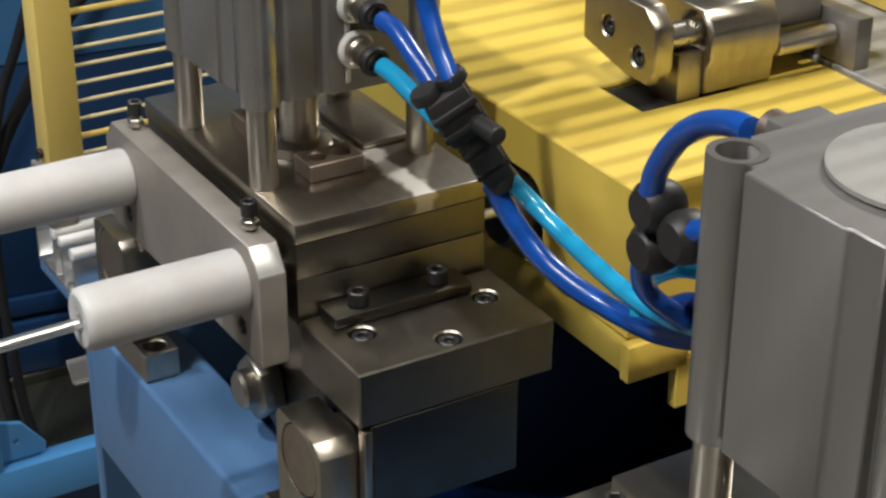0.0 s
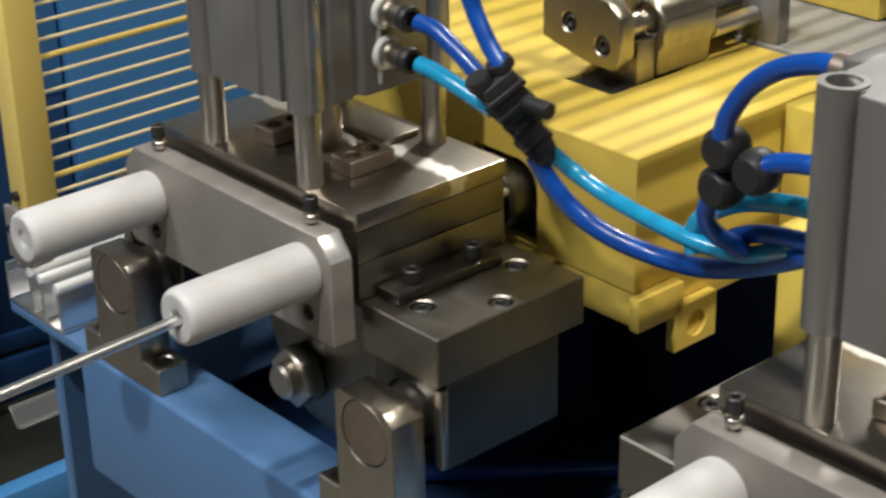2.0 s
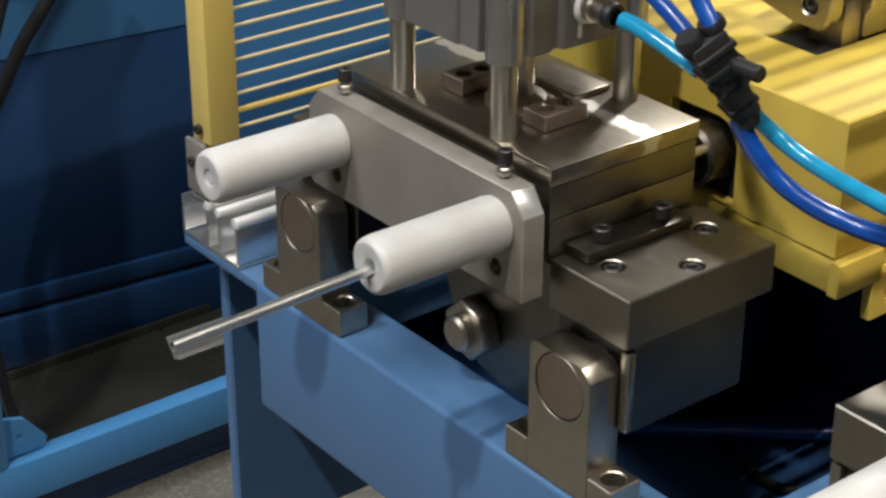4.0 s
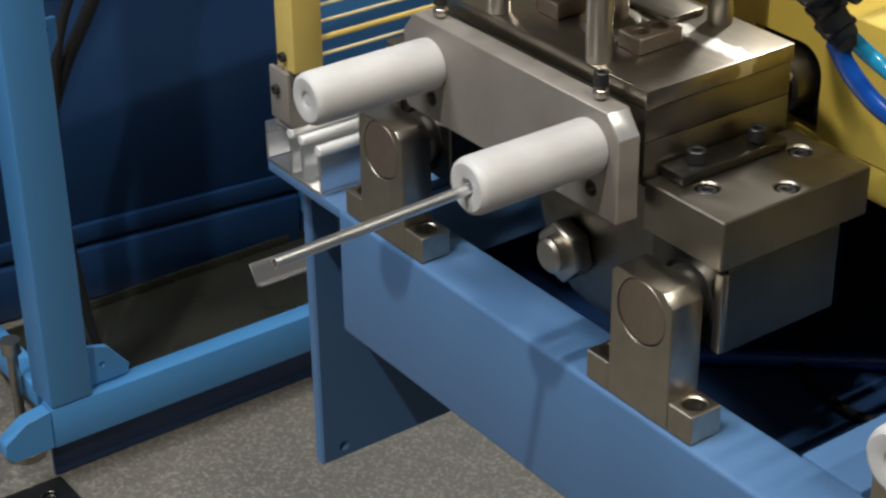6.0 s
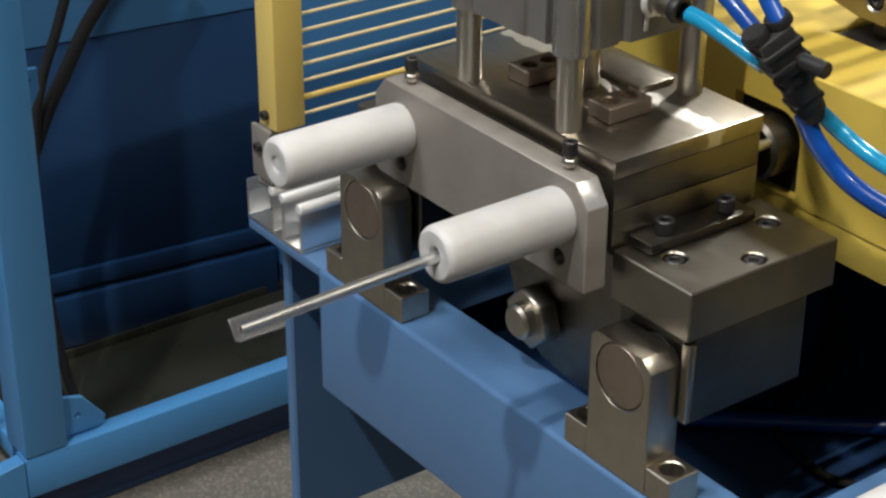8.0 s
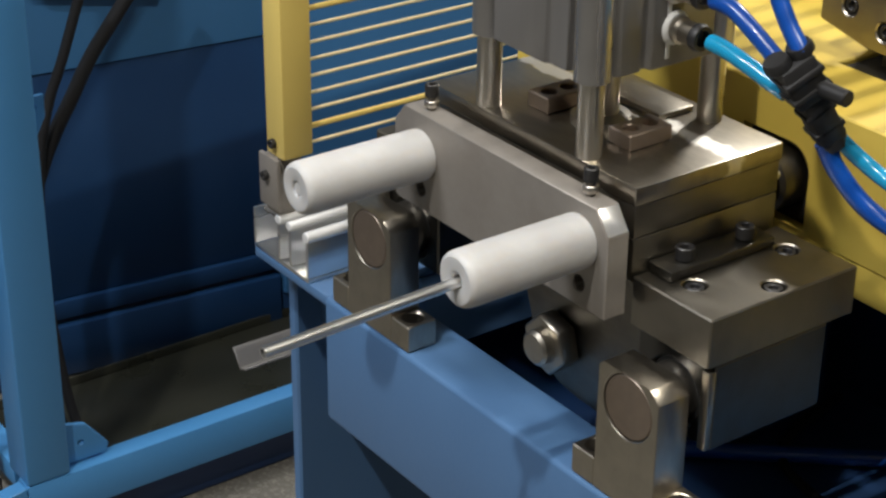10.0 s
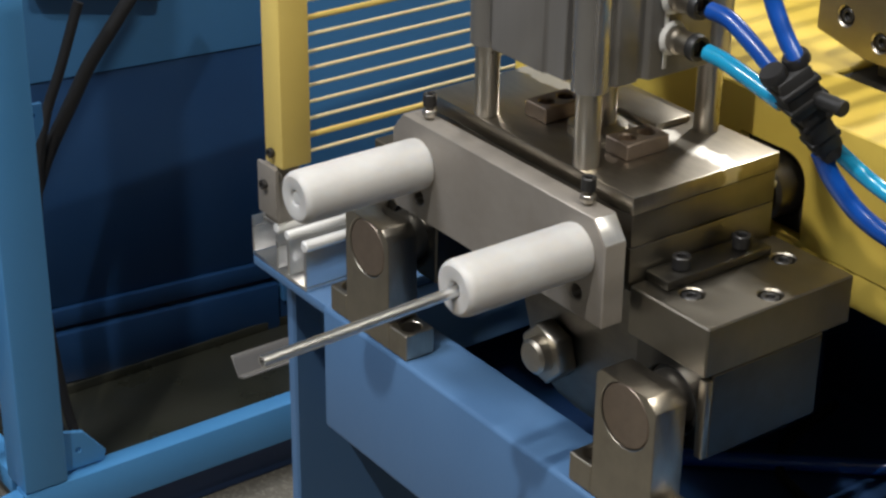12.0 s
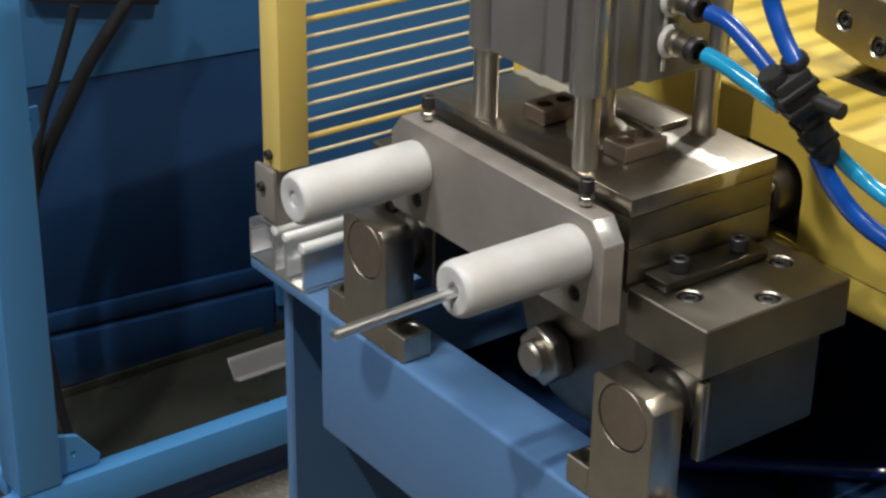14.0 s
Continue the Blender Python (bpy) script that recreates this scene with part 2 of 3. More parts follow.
def slab(outline, holes, thick, m, soft=0.0008, bm=None, rim=False):
    """A plate of that outline (x, y), from height 0 to thick, with holes (x, y, radius, depth) or (outline, depth) sunk from the top, laid by m; rim: only the top edges are rounded."""
    one = bmesh.new()

    def loop(points, z):
        vs = [one.verts.new((x, y, z)) for x, y in points]
        return vs, [one.edges.new((vs[k], vs[(k + 1) % len(vs)])) for k in range(len(vs))]

    top, edges = loop(outline, thick)
    rims = []
    for hole in holes:
        if len(hole) == 4:
            x, y, r, depth = hole
            ring = [(x + r * math.cos(2 * math.pi * k / 24), y + r * math.sin(2 * math.pi * k / 24)) for k in range(24)]
        else:
            ring, depth = hole
        vs, es = loop(ring, thick)
        edges = edges + es
        rims.append((vs, ring, depth))
    bmesh.ops.triangle_fill(one, use_beauty=True, use_dissolve=False, edges=edges)
    base = [one.verts.new((x, y, 0)) for x, y in outline]
    for k in range(len(base)):
        j = (k + 1) % len(base)
        one.faces.new((base[k], base[j], top[j], top[k]))
    one.faces.new(base[::-1])
    for vs, ring, depth in rims:
        low = [one.verts.new((x, y, thick - depth)) for x, y in ring]
        for k in range(len(ring)):
            j = (k + 1) % len(ring)
            one.faces.new((vs[k], vs[j], low[j], low[k]))
        one.faces.new(low)
    bmesh.ops.recalc_face_normals(one, faces=one.faces)
    bevel(one, soft, above=thick - 1e-5 if rim else None)
    bmesh.ops.transform(one, matrix=m, verts=one.verts)
    return joined(bm, one)


def face_y(y):
    """Lays a slab's outline as (x, z), with its top facing -y at that y."""
    return Matrix(((1, 0, 0, 0), (0, 0, -1, y), (0, 1, 0, 0), (0, 0, 0, 1)))


def prism(r, sides, length, axis, at, bore=0.0, turn=0.0, soft=0.0008, bm=None):
    """A hex or the like; bore: radius of a blind hole in its end."""
    outline = [(r * math.cos(turn + 2 * math.pi * k / sides), r * math.sin(turn + 2 * math.pi * k / sides)) for k in range(sides)]
    holes = [(0, 0, bore, length * 0.6)] if bore else []
    return slab(outline, holes, length, Matrix.Translation(at) @ TURN[axis], soft, bm)


def socket_head(r, h, m):
    """A socket head cap screw's head with its hex recess, standing on the origin of m along +z."""
    bm = bmesh.new()
    outline = [(r * math.cos(2 * math.pi * k / 24), r * math.sin(2 * math.pi * k / 24)) for k in range(24)]
    one = bmesh.new()
    top = [one.verts.new((x, y, h)) for x, y in outline]
    edges = [one.edges.new((top[k], top[(k + 1) % 24])) for k in range(24)]
    hexa = [(0.55 * r * math.cos(math.pi * k / 3), 0.55 * r * math.sin(math.pi * k / 3)) for k in range(6)]
    rim = [one.verts.new((x, y, h)) for x, y in hexa]
    edges += [one.edges.new((rim[k], rim[(k + 1) % 6])) for k in range(6)]
    bmesh.ops.triangle_fill(one, use_beauty=True, edges=edges)
    low = [one.verts.new((x, y, h * 0.45)) for x, y in hexa]
    one.faces.new(low)
    for k in range(6):
        one.faces.new((rim[k], rim[(k + 1) % 6], low[(k + 1) % 6], low[k]))
    base = [one.verts.new((x, y, 0)) for x, y in outline]
    one.faces.new(base[::-1])
    for k in range(24):
        one.faces.new((base[k], base[(k + 1) % 24], top[(k + 1) % 24], top[k]))
    bmesh.ops.recalc_face_normals(one, faces=one.faces)
    bevel(one, r * 0.1, 60)
    bmesh.ops.transform(one, matrix=m, verts=one.verts)
    return joined(bm, one)


def pipe(points, r, sides=14, steps=10, bm=None):
    """A hose along a smooth curve through the points."""
    p = [Vector(q) for q in points]
    p = [p[0] * 2 - p[1]] + p + [p[-1] * 2 - p[-2]]
    line = []
    for k in range(1, len(p) - 2):
        a, b, c, d = p[k - 1 : k + 3]
        for s in range(steps):
            t = s / steps
            line.append(0.5 * (2 * b + (c - a) * t + (2 * a - 5 * b + 4 * c - d) * t * t + (3 * b - a - 3 * c + d) * t**3))
    line.append(p[-2])
    one = bmesh.new()
    up = Vector((0.13, 0.21, 1)).normalized()
    rings = []
    for k, q in enumerate(line):
        ahead = (line[min(k + 1, len(line) - 1)] - line[max(k - 1, 0)]).normalized()
        side = ahead.cross(up).normalized()
        up = side.cross(ahead).normalized()
        rings.append([one.verts.new(q + r * (math.cos(2 * math.pi * j / sides) * side + math.sin(2 * math.pi * j / sides) * up)) for j in range(sides)])
    for a, b in zip(rings, rings[1:]):
        for k in range(sides):
            one.faces.new((a[k], a[(k + 1) % sides], b[(k + 1) % sides], b[k]))
    one.faces.new(rings[0][::-1])
    one.faces.new(rings[-1])
    return joined(bm, one)


# ---- the hall ----
def hall():
    tagged(part("floor", box(-9, 9, -9, 9, -0.2, 0, 0), TERRAZZO, None), "grey speckled worn terrazzo workshop floor", "floor", kind="structure")
    for name, b in (("wall_north", (-9, 9, 9, 9.2, 0, 6)), ("wall_south", (-9, 9, -9.2, -9, 0, 6)), ("wall_west", (-9.2, -9, -9, 9, 0, 6)), ("wall_east", (9, 9.2, -9, 9, 0, 6))):
        tagged(part(name, box(*b, 0), WALL, None), "plain grey plastered workshop wall", "wall", kind="structure")
    tagged(part("ceiling", box(-9.2, 9.2, -9.2, 9.2, 6, 6.2, 0), WALL, None), "plain grey workshop ceiling", "ceiling", kind="structure")


hall()


# ---- machine table ----
def table():
    t = thing("machine_table", "light blue painted steel machine table with front beam and end leg", "machine table")
    part("front_beam", box(-0.2035, 1.3, -0.006, 0.046, 0.756, 0.865, 0.004, 3), BLUE, t)
    leg = slab([(0.027, 0.553), (0.9, 0.553), (0.9, 0.852), (0.027, 0.852)], [(0.050, 0.566, 0.0030, 0.004)], 0.012,
               Matrix(((0, 0, 1, -0.312), (1, 0, 0, 0), (0, 1, 0, 0), (0, 0, 0, 1))), 0.002)
    part("leg_plate", leg, BLUE, t, "blue end leg plate with a small bolt hole")
    part("side_beam", box(-0.31, -0.2042, 0.052, 0.9, 0.78, 0.853, 0.003), BLUE, t)
    part("side_top", box(-0.314, -0.2042, -0.0015, 0.9, 0.8535, 0.862, 0.001), BLUE, t, "flat blue top strip under the aluminium rail")
    part("cross_beam", box(0.235, 0.285, 0.047, 0.9, 0.756, 0.864, 0.003), BLUE, t)
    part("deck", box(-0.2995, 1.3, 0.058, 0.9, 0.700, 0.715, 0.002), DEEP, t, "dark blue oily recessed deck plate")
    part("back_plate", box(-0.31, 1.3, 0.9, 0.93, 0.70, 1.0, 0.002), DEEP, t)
    part("pedestal", box(0.45, 1.25, 0.3, 0.9, 0.0, 0.699, 0.004), NAVY, t, "dark blue steel pedestal standing on the floor")
    return t


table()


# ---- shaft supports ----
def shaft_support(cx):
    s = thing("shaft_support", "ground steel shaft support block bolted to the blue beam", "shaft support", "shaft supports on the front beam", at=pose(cx, -0.004, 0.8655))
    h, w, b, deep = 0.095, 0.028, 0.050, 0.0255
    outline = [(-w, 0), (w, 0), (w, h - 0.008), (w - 0.008, h), (-w + 0.004, h), (-w, h - 0.004)]
    part("block", slab(outline, [(0, 0.0725, 0.0225, 0.003)], deep, face_y(deep), 0.0008), STEEL, s)
    part("shaft_end", rod(0.0218, 0.006, "y", (0, 0.0006, 0.0725), 40), COPPER, s, "worn round shaft end")
    part("guide_shaft", rod(0.0195, 0.09, "y", (0, deep + 0.001, 0.0725), 32), CHROME, s, "polished round guide shaft")
    for side in (-1, 1):
        x0, x1 = sorted((side * (w + 0.0002), side * b))
        bx = side * 0.039
        foot = part("foot", slab([(x0, 0), (x1, 0), (x1, deep), (x0, deep)], [(bx, 0.0125, 0.0078, 0.017)], 0.021, Matrix(), 0.0009), STEEL, s)
        part("bolt", socket_head(0.0072, 0.008, pose(bx, 0.0125, 0.0042)), BLACK, foot, "black socket head bolt sunk in its foot")
    return s


UNIT = 0.504
for base in (0.0, UNIT):
    for cx in (-0.144, 0.141):
        shaft_support(base + cx)


# ---- carriage ----
def carriage():
    c = thing("cutting_carriage", "steel tube cutting carriage with clamp cylinder and two white nylon guides", "cutting carriage", "cutting carriages")
    # front guide plate
    out = [(-0.112, 0.984), (0.1105, 0.984), (0.1105, 1.0405), (0.099, 1.0565), (-0.104, 1.0565), (-0.116, 1.042), (-0.116, 0.988)]
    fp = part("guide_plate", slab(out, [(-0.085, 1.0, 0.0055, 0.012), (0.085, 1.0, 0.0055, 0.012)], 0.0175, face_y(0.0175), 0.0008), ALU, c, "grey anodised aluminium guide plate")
    # Machined chamfer, with the side lamp's highlight put into its paler colour.
    fp.data.materials.append(ALU_CHAMFER)
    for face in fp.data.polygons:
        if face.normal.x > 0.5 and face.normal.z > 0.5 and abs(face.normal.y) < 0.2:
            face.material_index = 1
    for x, y, z, depth in ((-0.084, -0.101, 1.0265, 0.0018), (0.084, -0.095, 1.0295, 0.03)):
        nylon = lathe([(0, depth), (0.0043, depth), (0.0046, 0.003), (0.0058, 0.0008), (0.0075, 0), (0.0150, 0), (0.0170, 0.0014), (0.0179, 0.0036), (0.0182, 0.006), (0.0182, -y - 0.003), (0.0178, -y - 0.0005), (0.017, -y + 0.001), (0, -y + 0.001)], "y", (x, y, z), 48)
        part("nylon_guide", nylon, NYLON, c, "thick white nylon guide rod with a centre bore")
    for x in (-0.086, 0.081):
        s = part("adjusting_screw", socket_head(0.0048, 0.009, pose(x, 0.010, 1.066)), BLACK, c, "black socket head adjusting screw")
        part("lock_nut", prism(0.0056, 6, 0.005, "z", (x, 0.010, 1.0585)), CHROME, s, "bright hexagon lock nut")
        part("thread", rod(0.003, 0.012, "z", (x, 0.010, 1.055), 16), STEEL_DARK, s)
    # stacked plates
    part("top_plate", box(-0.110, 0.1055, 0.0255, 0.1515, 1.0530, 1.0655, 0.0012), BAND, c, "ground steel top plate with a bright streak painted across")
    part("middle_plate", box(-0.109, 0.1045, 0.0265, 0.1505, 1.0305, 1.0525, 0.0008), STEEL_WORN, c)
    part("lower_plate", box(-0.109, 0.1045, 0.0265, 0.1505, 1.0005, 1.0298, 0.0008), STEEL_WORN, c)
    front = [(-0.060, 1.0), (-0.042, 0.960), (-0.026, 0.915), (-0.020, 0.896), (-0.008, 0.880), (0.010, 0.871), (0.030, 0.868), (0.104, 0.868), (0.104, 1.0)]
    part("cross_member", box(-0.104, 0.104, 0.075, 0.150, 0.955, 0.9995, 0.002), OXIDE, c)
    part("saddle", slab(front, [], 0.022, face_y(0.0745), 0.002), STEEL_DARK, c)
    n = part("hex_nut", prism(0.0225, 6, 0.015, "y", (0.010, 0.0365, 0.908), 0, 0.25, 0.0015), STEEL, c, "large steel hexagon nut")
    part("bolt_end", lathe([(0, 0), (0.0105, 0), (0.0128, 0.0022), (0.0128, 0.009), (0, 0.009)], "y", (0.010, 0.0274, 0.908), 36), STEEL, n)
    for side in (1, -1):
        xs = sorted((side * 0.1062, side * 0.1775))
        bx = [side * v for v in (0.137, 0.166, 0.135)]
        holes = [(x, y, 0.0078, 0.007) for x, y in zip(bx, (0.050, 0.089, 0.132))]
        blk = part("bushing_block", slab([(xs[0], 0.026), (xs[1], 0.026), (xs[1], 0.152), (xs[0], 0.152)], holes, 0.034, Matrix.Translation((0, 0, 0.972)), 0.001), STEEL_WORN, c, "steel bushing block with sunk bolts")
        for x, y in zip(bx, (0.050, 0.089, 0.132)):
            part("sunk_bolt", socket_head(0.0062, 0.006, pose(x, y, 0.9992)), BLACK, blk, "black socket head bolt")
        cx = 0.141 if side > 0 else -0.144
        w0, w1 = (cx - 0.034, side * 0.1768) if side > 0 else (side * 0.1768, cx + 0.034)
        outline = [(w0, 0.911), (w1, 0.911), (w1, 0.9715), (w0, 0.9715)]
        part("bushing_housing", slab(outline, [(cx, 0.937, 0.0235, 0.02)], 0.096, face_y(0.130), 0.0012), OXIDE, c)
        part("bushing_seal", lathe([(0.0198, 0), (0.0232, 0), (0.0232, 0.006), (0.0198, 0.006), (0.0198, 0)], "y", (cx, 0.037, 0.937), 32), RUBBER, c)
        # Bright strip added to draw the housing's pale front edge.
        x0, x1 = sorted((side * 0.1705, side * 0.1775))
        part("edge_strip", box(x0, x1, 0.0285, 0.0338, 0.913, 0.9685, 0.0008), STEEL, c, "narrow bright steel strip added for the housing's front edge")
        x0, x1 = sorted((side * 0.1062, side * 0.128))
        st = part("strap", box(x0, x1, 0.038, 0.128, 1.0065, 1.0135, 0.0015), OXIDE, c, "narrow steel clamping strap")
        for y in (0.058, 0.110):
            part("strap_screw", socket_head(0.0062, 0.009, pose(side * 0.118, y, 1.0137)), BLACK, st, "black socket head screw")
    # parts under the clamp cylinder
    part("piston_flange", lathe([(0, 0), (0.020, 0), (0.020, 0.006), (0.012, 0.008), (0.012, 0.052), (0, 0.052)], "z", (0.012, 0.076, 1.0657), 40), CHROME, c)
    for x0, y0 in ((0.040, 0.058), (-0.038, 0.054)):
        part("retainer", slab([(x0, y0), (x0 + 0.022, y0), (x0 + 0.022, y0 + 0.036), (x0, y0 + 0.036)],
             [(x0 + 0.011, y0 + 0.010, 0.0055, 0.006), (x0 + 0.011, y0 + 0.026, 0.0055, 0.006)], 0.011, Matrix.Translation((0, 0, 1.0658))), COPPER, c, "bronze coloured retainer block with two bolt holes")
    part("rear_pad", box(-0.030, 0.034, 0.108, 0.139, 1.0657, 1.0700, 0.001), STEEL, c, "flat ground steel pad behind the piston")
    for x in (-0.054, 0.05):
        for y in (0.034, 0.138):
            part("pillar", rod(0.0085, 0.053, "z", (x, y, 1.065), 28), CHROME, c, "polished steel pillar")
    cylinder_body(c)
    return c


def cylinder_body(c):
    """The square air cylinder on its four pillars."""
    z0, z1 = 1.117, 1.240
    x0, x1, y0, y1 = -0.054, 0.050, 0.034, 0.138
    k = 0.012
    side = [(x0 + 0.0105, y0 - 0.003), (x0 + 0.0138, y0 - 0.003), (x0 + 0.0146, y0 - 0.009), (x1 - 0.036, y0 - 0.009), (x1 - 0.034, y0 - 0.0065),
            (x1 - 0.017, y0 - 0.0065), (x1 - 0.0162, y0 - 0.0015), (x1 - 0.0125, y0 - 0.0015), (x1 - 0.008, y0 - 0.004), (x1 + 0.004, y0 + 0.008), (x1 + 0.010, y0 + 0.014),
            (x1 + 0.010, y0 + 0.030), (x1 + 0.007, y0 + 0.032), (x1 + 0.007, y0 + 0.036), (x1 + 0.012, y0 + 0.038), (x1 + 0.012, y1 - 0.014), (x1 + 0.004, y1 - 0.008),
            (x1 - 0.010, y1 + 0.008), (x0 + 0.010, y1 + 0.008), (x0 - 0.004, y1 - 0.008), (x0 - 0.010, y1 - 0.014), (x0 - 0.010, y0 + 0.014), (x0 - 0.004, y0 + 0.008)]
    b = part("cylinder_body", slab(side, [], z1 - z0 - 0.002, Matrix.Translation((0, 0, z0 + 0.001)), 0.0008), ALU_CAST, c, "grey aluminium air cylinder body")
    for x in (x0, x1):
        for y in (y0, y1):
            tube = lathe([(0.0085, 0.02), (0.0085, 0), (k, 0), (k, z1 - z0), (0.0085, z1 - z0), (0.0085, z1 - z0 - 0.07), (0, z1 - z0 - 0.07)], "z", (x, y, z0), 32)
            part("corner_tube", tube, ALU_TUBE, b, "round hollow corner tube")
    part("end_cap", lathe([(0, 0), (0.042, 0), (0.042, 0.002), (0.040, 0.003), (0, 0.003)], "z", ((x0 + x1) / 2, (y0 + y1) / 2, z1), 48), ALU_PALE, b, "pale round end cap")
    for z in (1.144, 1.171):
        f = part("port_fitting", lathe([(0, 0), (0.0085, 0), (0.009, 0.004), (0.0075, 0.006), (0.0075, 0.016), (0, 0.016)], "x", (x1 + 0.017, 0.088, z), 24), STEEL, b, "steel push-in air fitting")
        part("thread_tape", lathe([(0, 0), (0.0095, 0), (0.0115, 0.002), (0.0095, 0.0045), (0, 0.0045)], "x", (x1 + 0.0122, 0.088, z), 20), TAPE, f, "white thread tape")
        part("tape_tail", box(x1 + 0.0125, x1 + 0.0135, 0.082, 0.085, z - 0.02, z - 0.006, 0.0002), TAPE, f)
        part("release_ring", lathe([(0.0055, 0), (0.0085, 0), (0.009, 0.003), (0.008, 0.006), (0.0055, 0.006), (0.0055, 0)], "x", (x1 + 0.0335, 0.088, z), 24), PLASTIC, f)
    port = part("side_port", box(x0 - 0.030, x0 - 0.0105, 0.072, 0.100, z1 - 0.032, z1 - 0.006, 0.002), ALU_CAST, b, "grey port block with a brass fitting")
    part("port_nipple", rod(0.0085, 0.012, "x", (x0 - 0.0425, 0.086, z1 - 0.018), 24), COPPER, port)


carriage_one = carriage()
carriage_two = copy_thing(carriage_one, pose(UNIT, 0, 0))


# ---- yellow feed housing behind the carriage ----
def housing():
    h = thing("feed_housing", "yellow painted feed housing with a slot in its top", "machine housing")
    out = [(-0.215, 0.187), (0.188, 0.187), (0.188, 0.405), (-0.215, 0.405)]
    slot = [(0.052, 0.258), (0.098, 0.258), (0.098, 0.332), (0.052, 0.332)]
    part("top_cover", slab(out, [(slot, 0.019)], 0.02, Matrix.Translation((0, 0, 1.06)), 0.0012, rim=True), YELLOW, h)
    # Near-black block standing in for the slot's shade.
    part("slot_shade", box(0.0525, 0.0975, 0.2585, 0.3315, 1.0613, 1.0765, 0), DARK, h, "dark fill painted as the shade in the slot")
    arc = [(0.078 + 0.020 * math.cos(a), 1.028 + 0.020 * math.sin(a)) for a in [math.pi * k / 16 for k in range(9)]]
    mouth = [(0.035, 0.988), (0.098, 0.988)] + arc + [(0.035, 1.048)]
    part("front_cover", slab([(-0.215, 0.985), (0.188, 0.985), (0.188, 1.06), (-0.215, 1.06)], [(mouth, 0.028)], 0.03, face_y(0.217), 0), YELLOW, h)
    # Near-black plug in place of the shade inside the mouth.
    part("mouth_shade", slab([(0.0665 + (x - 0.0665) * 0.97, 1.02 + (z - 1.02) * 0.97) for x, z in mouth], [], 0.020, face_y(0.2145), 0), DARK, h, "dark fill painted as the shade in the feed mouth")
    part("body", box(-0.215, 0.188, 0.217, 0.405, 0.985, 1.06, 0), YELLOW, h)
    part("gripper_nose", lathe([(0, 0), (0.019, 0), (0.022, 0.003), (0.022, 0.0242), (0, 0.0242)], "y", (0.070, 0.170, 1.020), 32), STEEL_DARK, h, "dark round steel gripper nose")
    part("foot_flange", box(-0.215, 0.188, 0.189, 0.405, 0.958, 0.9845, 0.0005), YELLOW, h)
    part("side_lug", box(0.1885, 0.197, 0.182, 0.226, 0.960, 0.984, 0.001), YELLOW, h)
    part("bracket", slab([(0.218, 0.932), (0.260, 0.932), (0.260, 0.966), (0.218, 0.966)], [(0.240, 0.948, 0.009, 0.006)], 0.008, Matrix(((0, 0, 1, 0.189), (1, 0, 0, 0), (0, 1, 0, 0), (0, 0, 0, 1)))), YELLOW, h, "small yellow bracket with a dark round hole")
    part("rear_panel", box(0.19, 0.42, 0.33, 0.36, 0.955, 1.079, 0.002), YELLOW, h, "yellow upright rear panel")
    part("rear_knob", rod(0.011, 0.006, "y", (0.235, 0.323, 1.055), 24), COPPER, h)
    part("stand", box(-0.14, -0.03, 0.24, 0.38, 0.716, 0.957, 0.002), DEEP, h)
    return h


housing()


def side_post():
    p = thing("yellow_stop_post", "yellow painted upright stop post on the dark deck", "machine post")
    part("column", box(0.288, 0.345, 0.205, 0.26, 0.716, 1.062, 0.002), YELLOW, p)
    part("pad", rod(0.008, 0.004, "y", (0.31, 0.2008, 0.93), 20), STEEL_DARK, p)


side_post()


# ---- clamp on the housing ----
def clamp():
    c = thing("fork_clamp", "nickel plated steel fork clamp driven by a small grey air cylinder", "clamp")
    out = [(0.026, 1.104), (0.072, 1.094), (0.096, 1.094), (0.102, 1.106), (0.102, 1.132), (0.090, 1.144), (0.036, 1.144), (0.026, 1.130)]
    cheek = part("cheek", slab(out, [(0.052, 1.120, 0.0068, 0.006), (0.084, 1.110, 0.0068, 0.006)], 0.014, face_y(0.276), 0.0012), STEEL, c)
    for x, z in ((0.052, 1.120), (0.084, 1.110)):
        part("cheek_bolt", socket_head(0.0055, 0.005, Matrix(((1, 0, 0, x), (0, 0, -1, 0.2685), (0, 1, 0, z), (0, 0, 0, 1)))), BLACK, cheek)
    part("pin", rod(0.0085, 0.032, "y", (0.085, 0.274, 1.119), 28), CHROME, c)
    out = [(0.040, 1.0805), (0.098, 1.0805), (0.100, 1.098), (0.104, 1.104), (0.104, 1.122), (0.094, 1.136), (0.050, 1.136), (0.040, 1.124)]
    part("slide_block", slab(out, [(0.085, 1.119, 0.0125, 0.006)], 0.054, face_y(0.358), 0.0015), STEEL, c)
    part("slide_foot", box(0.066, 0.096, 0.285, 0.3035, 1.0615, 1.11, 0.001), STEEL, c)
    part("tie_rod", rod(0.007, 0.047, "y", (0.098, 0.3585, 1.103), 24), CHROME, c)
    part("tie_rod", rod(0.007, 0.047, "y", (0.045, 0.3585, 1.103), 24), CHROME, c)
    part("barrel", box(0.046, 0.088, 0.3585, 0.4055, 1.108, 1.132, 0.003), ALU_CAST, c, "grey air cylinder barrel")
    part("end_plate", box(0.030, 0.120, 0.4068, 0.420, 1.0835, 1.118, 0.001), ALU_CAST, c)


clamp()


